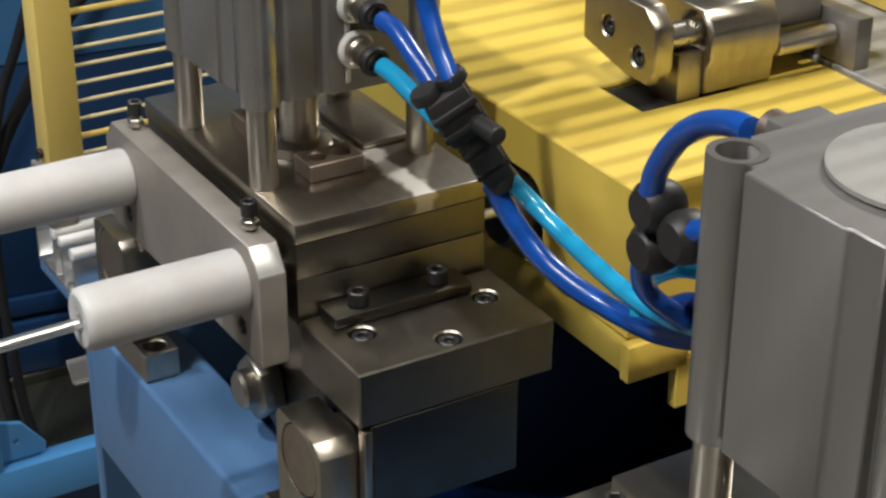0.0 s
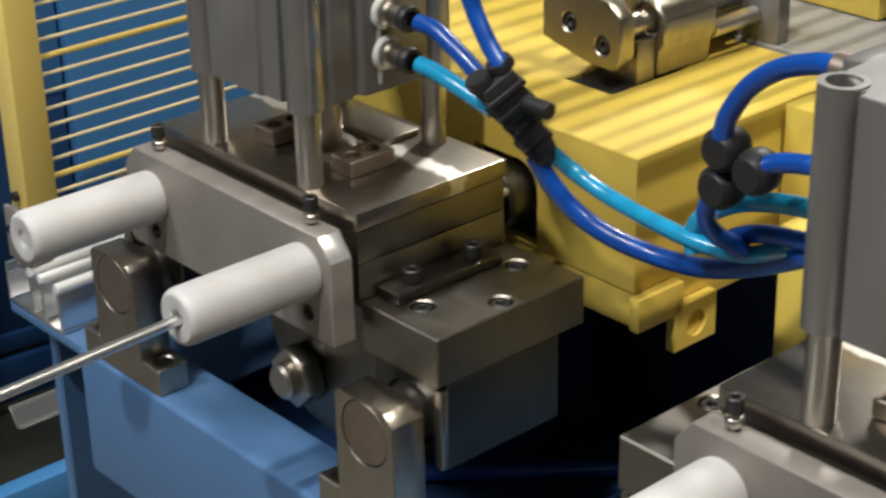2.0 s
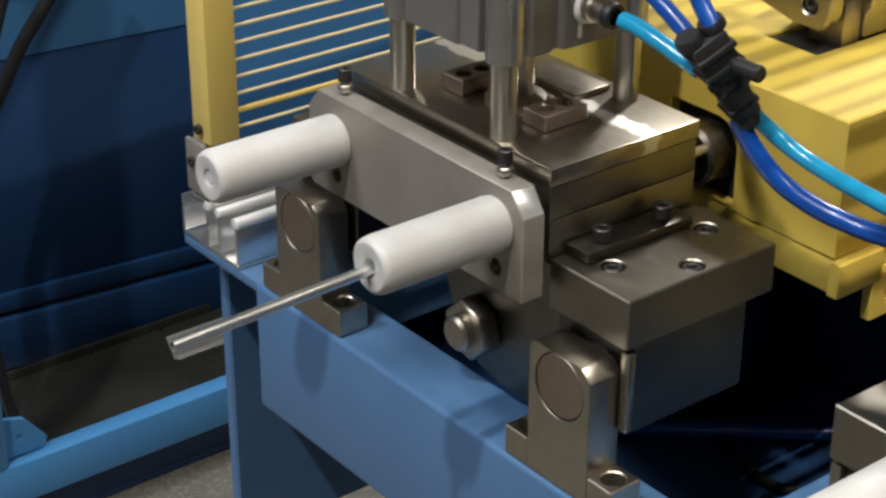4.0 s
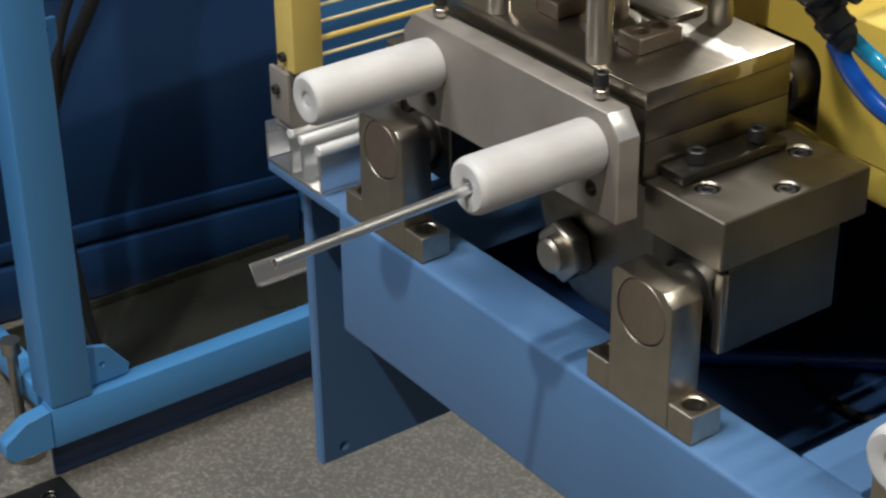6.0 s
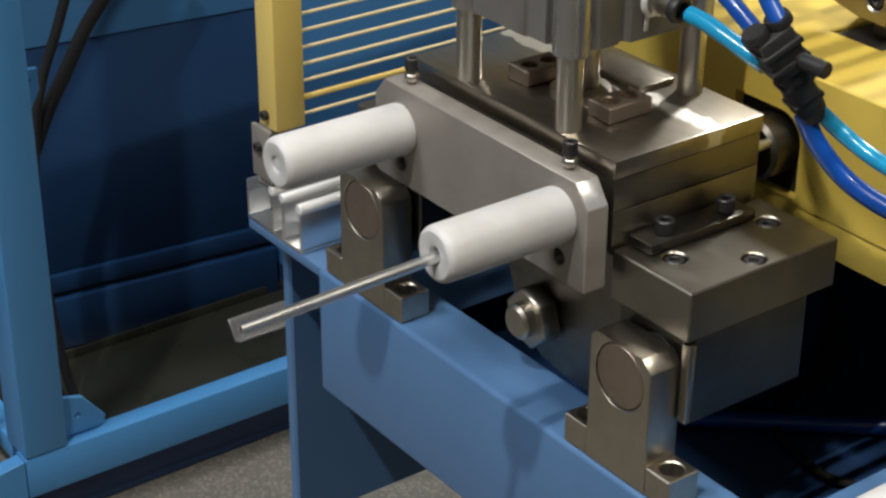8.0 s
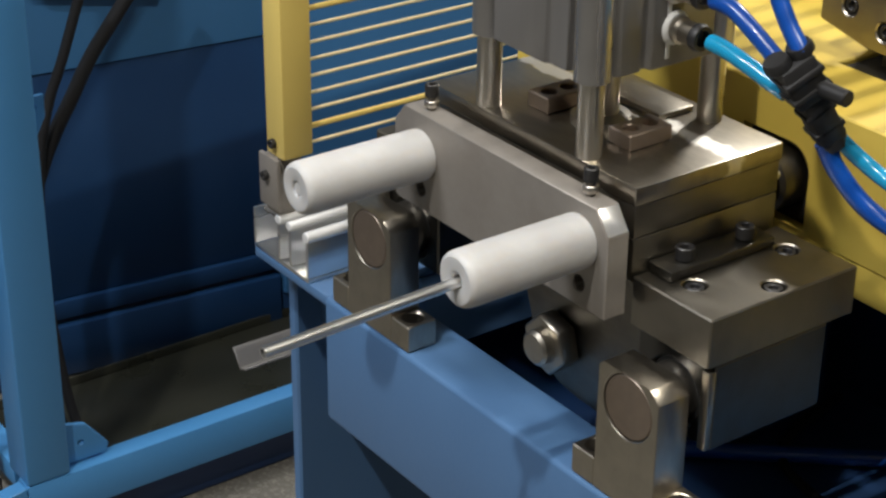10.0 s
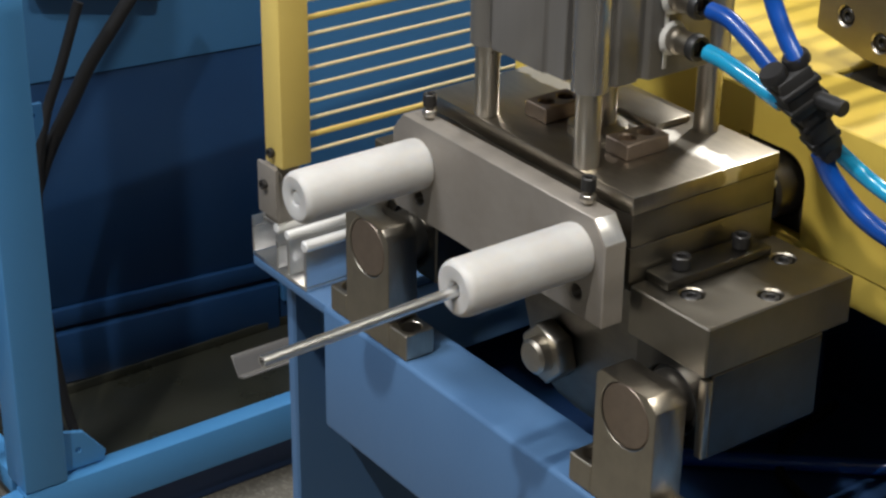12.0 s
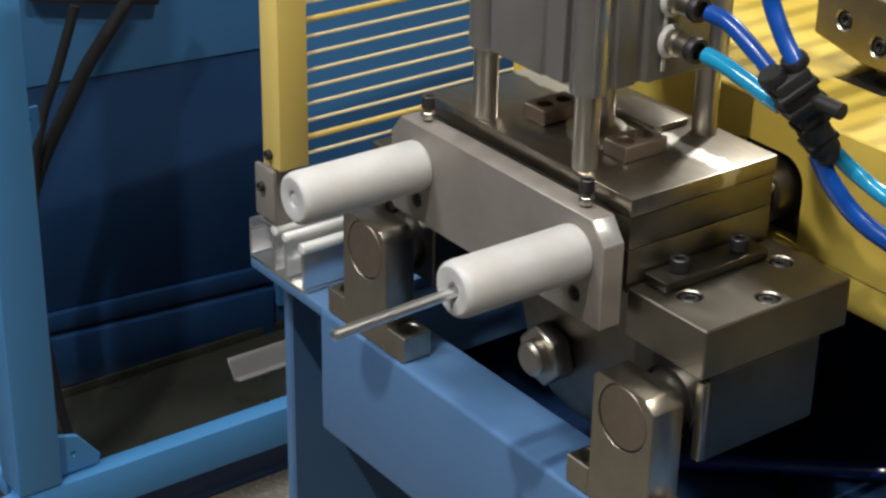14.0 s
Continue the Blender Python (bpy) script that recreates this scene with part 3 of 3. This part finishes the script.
def rear_table():
    r = thing("rear_bed", "dark grey steel bed plate with round holes behind the housing", "machine bed")
    part("bed_plate", slab([(-0.205, 0.4065), (0.46, 0.4065), (0.46, 0.86), (-0.205, 0.86)], [(0.185, 0.435, 0.016, 0.015), (0.30, 0.45, 0.016, 0.015)], 0.022, Matrix.Translation((0, 0, 1.061)), 0.001), ALU_PALE, r)
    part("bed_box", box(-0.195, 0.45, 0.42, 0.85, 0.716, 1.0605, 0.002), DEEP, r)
    part("glass_cover", box(0.16, 0.44, 0.50, 0.506, 1.0835, 1.20, 0.001), STEEL, r)
    part("yellow_hood", box(-0.19, 0.14, 0.500, 0.84, 1.0835, 1.24, 0.004), YELLOW, r, "yellow painted hood")


rear_table()


# ---- air hoses ----
def hoses():
    h = thing("air_hoses", "blue plastic air hoses joined by a black plastic connector", "air hose")
    part("hose", pipe([(0.096, 0.088, 1.171), (0.112, 0.088, 1.170), (0.130, 0.088, 1.162), (0.152, 0.090, 1.148), (0.160, 0.092, 1.142)], 0.0055), HOSE, h, "dark blue air hose")
    part("hose", pipe([(0.096, 0.088, 1.144), (0.110, 0.088, 1.143), (0.126, 0.088, 1.140), (0.146, 0.090, 1.134), (0.158, 0.092, 1.130)], 0.0055), HOSE_LIGHT, h, "light blue air hose")
    part("hose", pipe([(0.130, 0.075, 1.30), (0.136, 0.083, 1.24), (0.143, 0.088, 1.198), (0.157, 0.088, 1.175), (0.171, 0.088, 1.160)], 0.0055), HOSE, h, "dark blue air hose")
    down = Vector((0.010, 0.030, -0.052)).normalized()
    m = Matrix.Translation((0.166, 0.086, 1.152)) @ down.to_track_quat("Z", "X").to_matrix().to_4x4()

    def turned(bm):
        bmesh.ops.transform(bm, matrix=m, verts=bm.verts)
        return bm

    y = part("connector", turned(box(-0.012, 0.012, -0.010, 0.010, -0.004, 0.026, 0.003, bm=box(-0.009, 0.009, -0.009, 0.009, 0.025, 0.058, 0.003))), PLASTIC, h, "black plastic hose connector")
    for z in (0.006, 0.018, 0.034, 0.048):
        w = 0.0132 if z < 0.025 else 0.0102
        part("rib", turned(box(-w, w, -w + 0.0012, w - 0.0012, z - 0.002, z + 0.002, 0.0008)), PLASTIC, y)
    for x in (-0.008, 0.008):
        part("collar", turned(lathe([(0, -0.010), (0.0075, -0.010), (0.0085, -0.008), (0.0085, -0.004), (0, -0.004)], "z", (x, 0, 0), 20)), PLASTIC, y)
    part("collar", turned(lathe([(0, 0.056), (0.0085, 0.056), (0.0095, 0.059), (0.0095, 0.063), (0, 0.063)], "z", (0, 0, 0), 20)), PLASTIC, y)
    part("thumb_knob", rod(0.0052, 0.024, "x", (0.176, 0.098, 1.139), 20), PLASTIC, y)
    part("hose", pipe([(0.174, 0.111, 1.100), (0.182, 0.118, 1.081), (0.198, 0.126, 1.063), (0.219, 0.133, 1.053), (0.240, 0.140, 1.048), (0.262, 0.143, 1.048), (0.288, 0.143, 1.053), (0.325, 0.143, 1.068), (0.375, 0.140, 1.095)], 0.0062), HOSE, h, "dark blue air hose")
    part("hose", pipe([(0.180, 0.119, 1.101), (0.194, 0.127, 1.089), (0.212, 0.130, 1.082), (0.235, 0.129, 1.079), (0.258, 0.127, 1.078), (0.280, 0.126, 1.077), (0.300, 0.128, 1.076), (0.320, 0.134, 1.076), (0.345, 0.140, 1.086)], 0.0052), HOSE_LIGHT, h, "light blue air hose")
    part("hose", pipe([(0.288, 0.128, 1.068), (0.285, 0.130, 1.079), (0.292, 0.130, 1.092), (0.314, 0.130, 1.107), (0.341, 0.130, 1.116), (0.366, 0.130, 1.120), (0.400, 0.130, 1.122)], 0.0058), HOSE_LIGHT, h, "light blue air hose")
    part("hose", pipe([(0.300, 0.137, 1.076), (0.316, 0.137, 1.086), (0.338, 0.137, 1.093), (0.39, 0.137, 1.10)], 0.0055), HOSE, h, "dark blue air hose")
    for p in ((0.328, 0.105, 1.152), (0.348, 0.107, 1.144), (0.324, 0.108, 1.128)):
        e = part("elbow", lathe([(0, 0), (0.009, 0), (0.0122, 0.004), (0.013, 0.009), (0.0122, 0.016), (0.009, 0.021), (0, 0.021)], "y", (p[0], p[1] - 0.012, p[2]), 24), PLASTIC, h, "black plastic elbow connector")
    part("hose", pipe([(0.329, 0.098, 1.160), (0.333, 0.098, 1.174), (0.346, 0.098, 1.193), (0.366, 0.096, 1.208), (0.392, 0.090, 1.219), (0.4065, 0.087, 1.222)], 0.0058), HOSE, h, "dark blue air hose")
    part("hose", pipe([(0.350, 0.100, 1.147), (0.362, 0.105, 1.153), (0.384, 0.105, 1.158), (0.42, 0.11, 1.160)], 0.0055), HOSE, h, "dark blue air hose")
    part("hose", pipe([(0.320, 0.106, 1.124), (0.311, 0.109, 1.108), (0.312, 0.115, 1.094), (0.322, 0.130, 1.080)], 0.0055), HOSE, h, "dark blue air hose")
    return h


air_hoses = hoses()


def deck_hoses():
    d = thing("deck_hose", "dark blue hose lying on the oily deck", "air hose")
    part("hose", pipe([(-0.16, 0.13, 0.723), (-0.10, 0.17, 0.723), (-0.038, 0.237, 0.723), (0.044, 0.332, 0.723), (0.10, 0.40, 0.723)], 0.007), HOSE, d)
    part("hose", pipe([(-0.03, 0.40, 0.720), (-0.01, 0.32, 0.720), (0.014, 0.288, 0.720), (0.051, 0.275, 0.720), (0.09, 0.273, 0.720), (0.14, 0.30, 0.720)], 0.004), STRAP, d, "thin black cable")


deck_hoses()


# ---- guards with horizontal bars at both ends of the machine ----
def guard(x, y, top, label, bar=0.0015, foot=0.976, pitch=0.0137):
    g = thing("bar_guard", label, "machine guard", "bar guards", at=pose(x, y, 0))
    x0, x1 = -0.013, 0.013
    part("post", box(x0, x1, -0.002, 0.025, 0.955, top, 0.002), PALE, g, "yellow square guard post")
    part("post", box(x0, x1, 0.92, 0.95, 0.955, top, 0.002), PALE, g, "yellow square guard post")
    b = part("foot_bracket", box(x0 - 0.006, x0 + 0.021, -0.006, -0.0022, 0.911, 0.9545, 0.001, bm=box(x0 - 0.002, x0 + 0.016, -0.0021, 0.02, 0.9050, 0.9545, 0.001)), ALU, g, "small steel foot bracket with a screw")
    part("bracket_screw", socket_head(0.004, 0.004, Matrix.Translation((x0 + 0.006, -0.006, 0.938)) @ TURN["y"] @ pose(0, 0, 0, 180)), BLACK, b)
    part("bracket_screw", socket_head(0.004, 0.004, Matrix.Translation((x0 + 0.012, -0.002, 0.966)) @ TURN["y"] @ pose(0, 0, 0, 180)), BLACK, b)
    part("top_rail", box(x0, x1, -0.002, 0.95, top + 0.0005, top + 0.026, 0.002), PALE, g, "yellow square top rail")
    # Unseen sheets added to keep the side lamp off frame and deck.
    if foot > 1:
        part("light_block", box(-0.002, 0.004, -0.002, 0.95, top + 0.027, top + 0.42, 0.001), NAVY, g, "unseen upper sheet added to block light")
    if foot > 1:
        part("panel", box(-0.002, 0.004, 0.026, 0.919, 0.955, foot - 0.02, 0.001), NAVY, g, "unseen lower sheet added to block light")
    for n in range(-1, int((top - foot - 0.009) / pitch)):
        z = foot + pitch * n
        thick = bar if n % 7 else bar * 1.65
        part("bar", rod(thick, 0.90, "y", (0.006, 0.022, z), 8, 0.0003), CREAM if n % 7 else PALE, g)
    return g


guard(-0.276, 0, 1.15, "yellow painted guard with thin horizontal bars on the blue side beam")
# Unseen guard inferred from its striped shadow; its sheets are added to block light.
guard(0.80, 0.05, 2.55, "yellow bar guard out of view, with sheets added to block light", 0.0027, 1.60, 0.026)


# ---- slotted rail ----
def slotted_rail():
    r = thing("slotted_rail", "bright aluminium slotted rail resting on the blue side beam", "aluminium profile")
    part("base", box(-0.314, -0.232, -0.002, 0.5, 0.8625, 0.8655, 0.0006), ALU_BRIGHT, r)
    for x0, x1, z in ((-0.314, -0.3105, 0.8975), (-0.277, -0.2735, 0.8985), (-0.2355, -0.232, 0.8985)):
        part("wall", box(x0, x1, -0.002, 0.5, 0.866, z, 0.0008), ALU_BRIGHT, r)
    part("cover", box(-0.3102, -0.2810, 0.006, 0.5, 0.8935, 0.8965, 0.001), ALU_CAST, r, "dull grey top of the closed channel")
    # Lips coloured near white for the lamp's reflection along them.
    for x0, x1 in ((-0.2805, -0.2715), (-0.2640, -0.2560), (-0.2400, -0.2305)):
        part("lip", rod((x1 - x0) / 2, 0.502, "y", ((x0 + x1) / 2, -0.002, 0.9005), 20), ALU_LIP, r, "rolled lip with its highlight put into a whiter colour")
    part("rib", box(-0.262, -0.258, -0.001, 0.5, 0.866, 0.8985, 0.0006), ALU_BRIGHT, r)


slotted_rail()


# ---- steel frame and cabinet at the side ----
SIDE = pose(-1.576, 0.355, 0, 0, 0, -7)


def side_frame():
    f = thing("side_frame", "light blue welded square tube frame standing on the floor", "steel frame")
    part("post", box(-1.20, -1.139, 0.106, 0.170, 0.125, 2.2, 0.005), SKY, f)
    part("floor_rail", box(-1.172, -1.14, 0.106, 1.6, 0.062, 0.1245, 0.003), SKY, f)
    # Dark sheet added for the shade between rail and floor.
    part("rail_shade", box(-1.170, -1.163, 0.11, 1.6, 0.002, 0.0615, 0.001), DEEP, f, "dark strip painted as the shade under the rail")
    m = Matrix(((0, 0, 1, -1.165), (1, 0, 0, 0), (0, 1, 0, 0), (0, 0, 0, 1)))
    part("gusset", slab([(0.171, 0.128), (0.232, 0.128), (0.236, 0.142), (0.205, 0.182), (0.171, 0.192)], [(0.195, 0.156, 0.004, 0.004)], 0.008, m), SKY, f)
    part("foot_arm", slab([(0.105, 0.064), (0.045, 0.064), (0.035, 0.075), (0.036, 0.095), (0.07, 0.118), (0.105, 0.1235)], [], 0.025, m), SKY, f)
    part("levelling_foot", lathe([(0, 0), (0.03, 0), (0.03, 0.012), (0.008, 0.02), (0.008, 0.17), (0.014, 0.17), (0.014, 0.19), (0, 0.19)], "z", (-1.24, 0.10, 0), 24), STEEL, f, "steel levelling foot")
    part("levelling_foot", lathe([(0, 0), (0.03, 0), (0.03, 0.012), (0.008, 0.02), (0.008, 0.062), (0, 0.062)], "z", (-1.155, 1.5, 0), 24), STEEL, f, "steel levelling foot")
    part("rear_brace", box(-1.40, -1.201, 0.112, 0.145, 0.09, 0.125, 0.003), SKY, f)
    tab = [(0.171, 0.655), (0.204, 0.655), (0.204, 0.625), (0.186, 0.592), (0.171, 0.585)]
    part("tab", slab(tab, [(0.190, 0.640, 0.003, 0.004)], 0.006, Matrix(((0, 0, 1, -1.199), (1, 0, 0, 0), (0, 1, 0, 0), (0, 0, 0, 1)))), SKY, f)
    return f


side_frame()


def cabinets():
    c = thing("dark_cabinet", "dark blue painted sheet steel cabinet standing behind the frame", "cabinet", at=SIDE)
    # The shadow over the lower panel is put into the two panels' colours.
    part("panel", box(-0.06, -0.008, -1.2, 0.388, 0.136, 0.52, 0.004), NAVY, c)
    part("upper_panel", box(-0.06, -0.004, -1.2, 0.388, 0.5202, 1.5, 0.003), PANEL, c, "blue upper panel, painted lighter as lit above the shadow")
    part("middle_rail", box(-0.055, 0.0, -1.2, 0.388, 0.104, 0.1355, 0.003), NAVY, c)
    part("base_rail", box(-0.055, 0.006, -1.2, 0.388, 0.004, 0.094, 0.003), NAVY, c)
    b = thing("blue_cabinet", "mid blue painted sheet steel cabinet standing behind the bar guard", "cabinet", at=SIDE)
    part("panel", box(-0.10, 0.012, 0.392, 2.2, 0.06, 1.5, 0.004), PANEL, b)
    part("plinth", box(-0.09, 0.0, 0.392, 2.2, 0.0, 0.059, 0.002), NAVY, b)


cabinets()


def control_box():
    b = thing("control_box", "black control box with a grey face mounted on the cabinet", "control box", at=SIDE @ pose(-0.0035, 0.115, 0.70, -10, 0, 0))
    part("case", box(0, 0.035, -0.10, 0.10, -0.055, 0.09, 0.006), PLASTIC, b)
    part("face", box(0.0352, 0.037, -0.085, 0.09, -0.042, 0.08, 0.001), ALU_CAST, b, "dull grey face plate")


control_box()


def drip_tray():
    t = thing("drip_tray", "dark oily drip tray on the floor behind the rail", "drip tray")
    part("pan", box(-1.525, -1.18, 0.16, 1.3, 0.002, 0.012, 0.002), OIL, t)
    for b in ((-1.53, -1.5255, 0.155, 1.305), (-1.1795, -1.175, 0.155, 1.305), (-1.525, -1.18, 0.1552, 0.1595), (-1.525, -1.18, 1.3005, 1.305)):
        part("rim", box(*b, 0.002, 0.026, 0.001), OIL, t)
    k = thing("black_cable", "thick black cable hanging behind the frame post", "cable")
    part("cable", pipe([(-1.42, 0.50, 0.745), (-1.42, 0.418, 0.646), (-1.42, 0.379, 0.599), (-1.42, 0.343, 0.542), (-1.42, 0.312, 0.493), (-1.42, 0.287, 0.442), (-1.41, 0.262, 0.38), (-1.38, 0.245, 0.20), (-1.34, 0.25, 0.06), (-1.30, 0.30, 0.025), (-1.25, 0.42, 0.024), (-1.23, 0.6, 0.024), (-1.23, 1.0, 0.024)], 0.0105), STRAP, k)
    part("cable", pipe([(-1.40, 0.36, 0.70), (-1.40, 0.325, 0.61), (-1.405, 0.300, 0.545), (-1.41, 0.282, 0.46), (-1.39, 0.265, 0.36), (-1.37, 0.262, 0.20), (-1.31, 0.27, 0.05), (-1.27, 0.34, 0.024), (-1.25, 0.6, 0.024)], 0.0075), STRAP, k)


drip_tray()


def foot_plate():
    out = [(-1.135, -0.02), (-1.05, -0.02), (-1.05, 0.105), (-1.135, 0.105)]
    tagged(part("foot_plate", slab(out, [(-1.10, 0.072, 0.011, 0.008)], 0.02, Matrix.Translation((0, 0, 0.001))), OXIDE, None), "black steel foot plate with a bolt hole on the floor", "foot plate")


foot_plate()


def chute():
    c = thing("drop_chute", "narrow bent aluminium chute fixed beside the table", "chute")
    out = [(-0.472, 0.672), (-0.470, 0.673), (-0.458, 0.657), (-0.449, 0.660), (-0.448, 0.658), (-0.459, 0.654)]
    part("sheet", slab(out, [], 0.42, face_y(0.48), 0.0004), ALU_CAST, c)
    part("arm", box(-0.455, -0.215, 0.40, 0.43, 0.662, 0.682, 0.002), BLUE, c)


chute()


# ---- tubes ----
PIECE = 0.33
TUBE_X, TUBE_Z = 0.084, 1.0295


def tube_piece(label, length):
    bm = lathe([(0.0026, 0.0), (0.0035, 0.0), (0.0035, length), (0.0026, length), (0.0026, 0.0)], "y", (0, 0, 0), 20)
    return tagged(part("cut_tube", bm, TUBE, None), label, "metal tube", "metal tubes")


tubes = [tube_piece("bright thin metal tube fed out of the nylon guide", PIECE - 0.0005) for n in range(5)]
tubes.append(tube_piece("bright thin metal tube waiting behind the cutter", 0.6))


# ---- what moves ----
TRAVEL = 0.0095
CYCLE = 4.4
HEAD = [(0, 1)]
for k in range(4):
    HEAD += [(t + CYCLE * k, u) for t, u in ((0.30, 1), (0.50, 0), (3.44, 0), (3.58, 1))]
HEAD = [h for h in HEAD if h[0] < 14.0] + [(14.0, 0)]
REST = -0.227


def head_at(t):
    for (a, u), (b, v) in zip(HEAD, HEAD[1:]):
        if a <= t <= b:
            return -TRAVEL * (u + (v - u) * (t - a) / (b - a))
    return 0.0


def motions():
    walk(carriage_one, [(t, pose(0, -TRAVEL * u, 0)) for t, u in HEAD])
    walk(air_hoses, [(t, pose(0, -TRAVEL * u, 0)) for t, u in HEAD])
    # the feed: distance by which the tube line has moved on
    cuts = [0.63 + CYCLE * k for k in range(4)]
    feed = [(0, 0.0)]
    for n, cut in enumerate(cuts):
        past = n * PIECE
        feed += [(cut - 0.40, past), (cut - 0.33, past + 0.03), (cut - 0.23, past + 0.105), (cut - 0.13, past + 0.18), (cut - 0.03, past + 0.215), (cut + 0.07, past + 0.25), (cut + 0.17, past + 0.281), (cut + 0.3, past + PIECE)]
    times = sorted({t for t, _ in feed} | {t for t, _ in HEAD})
    times = [t for t in times if t <= 14.0]

    def fed(t):
        for (a, u), (b, v) in zip(feed, feed[1:]):
            if a <= t <= b:
                return u + (v - u) * (t - a) / (b - a)
        return feed[-1][1]

    def line(t, n):
        y = REST + n * PIECE - fed(t) + head_at(t)
        return pose(TUBE_X - 0.0, y, TUBE_Z + min(0.0, 0.03 * (y + 0.05)), 1.7 if y < -0.05 else 0)

    for n, ob in enumerate(tubes):
        cut = cuts[n] - 0.02 if n < 4 else 99
        rows = [(t, line(t, n)) for t in times if t < cut]
        if n < 4:
            y = line(cut, n).translation.y
            rows += [(cut, line(cut, n)), (cut + 0.07, pose(TUBE_X, y - 0.03, TUBE_Z - 0.08, 9)), (cut + 0.15, pose(TUBE_X, y - 0.12, TUBE_Z - 0.40, 24))]
            if cut + 0.3 >= 14:
                rows = [r for r in rows if r[0] < 14] + [(14.0, rows[-1][1])]
            else:
                rows += [(cut + 0.30, pose(TUBE_X, y - 0.2, 0.12, 20)), (cut + 0.4, pose(TUBE_X + 0.02 * n, y - 0.22, 0.0045, 0)), (14.0, pose(TUBE_X + 0.02 * n, y - 0.22, 0.0045, 0))]
        elif rows[-1][0] < 14.0:
            rows.append((14.0, line(14.0, n)))
        walk(ob, rows)


motions()
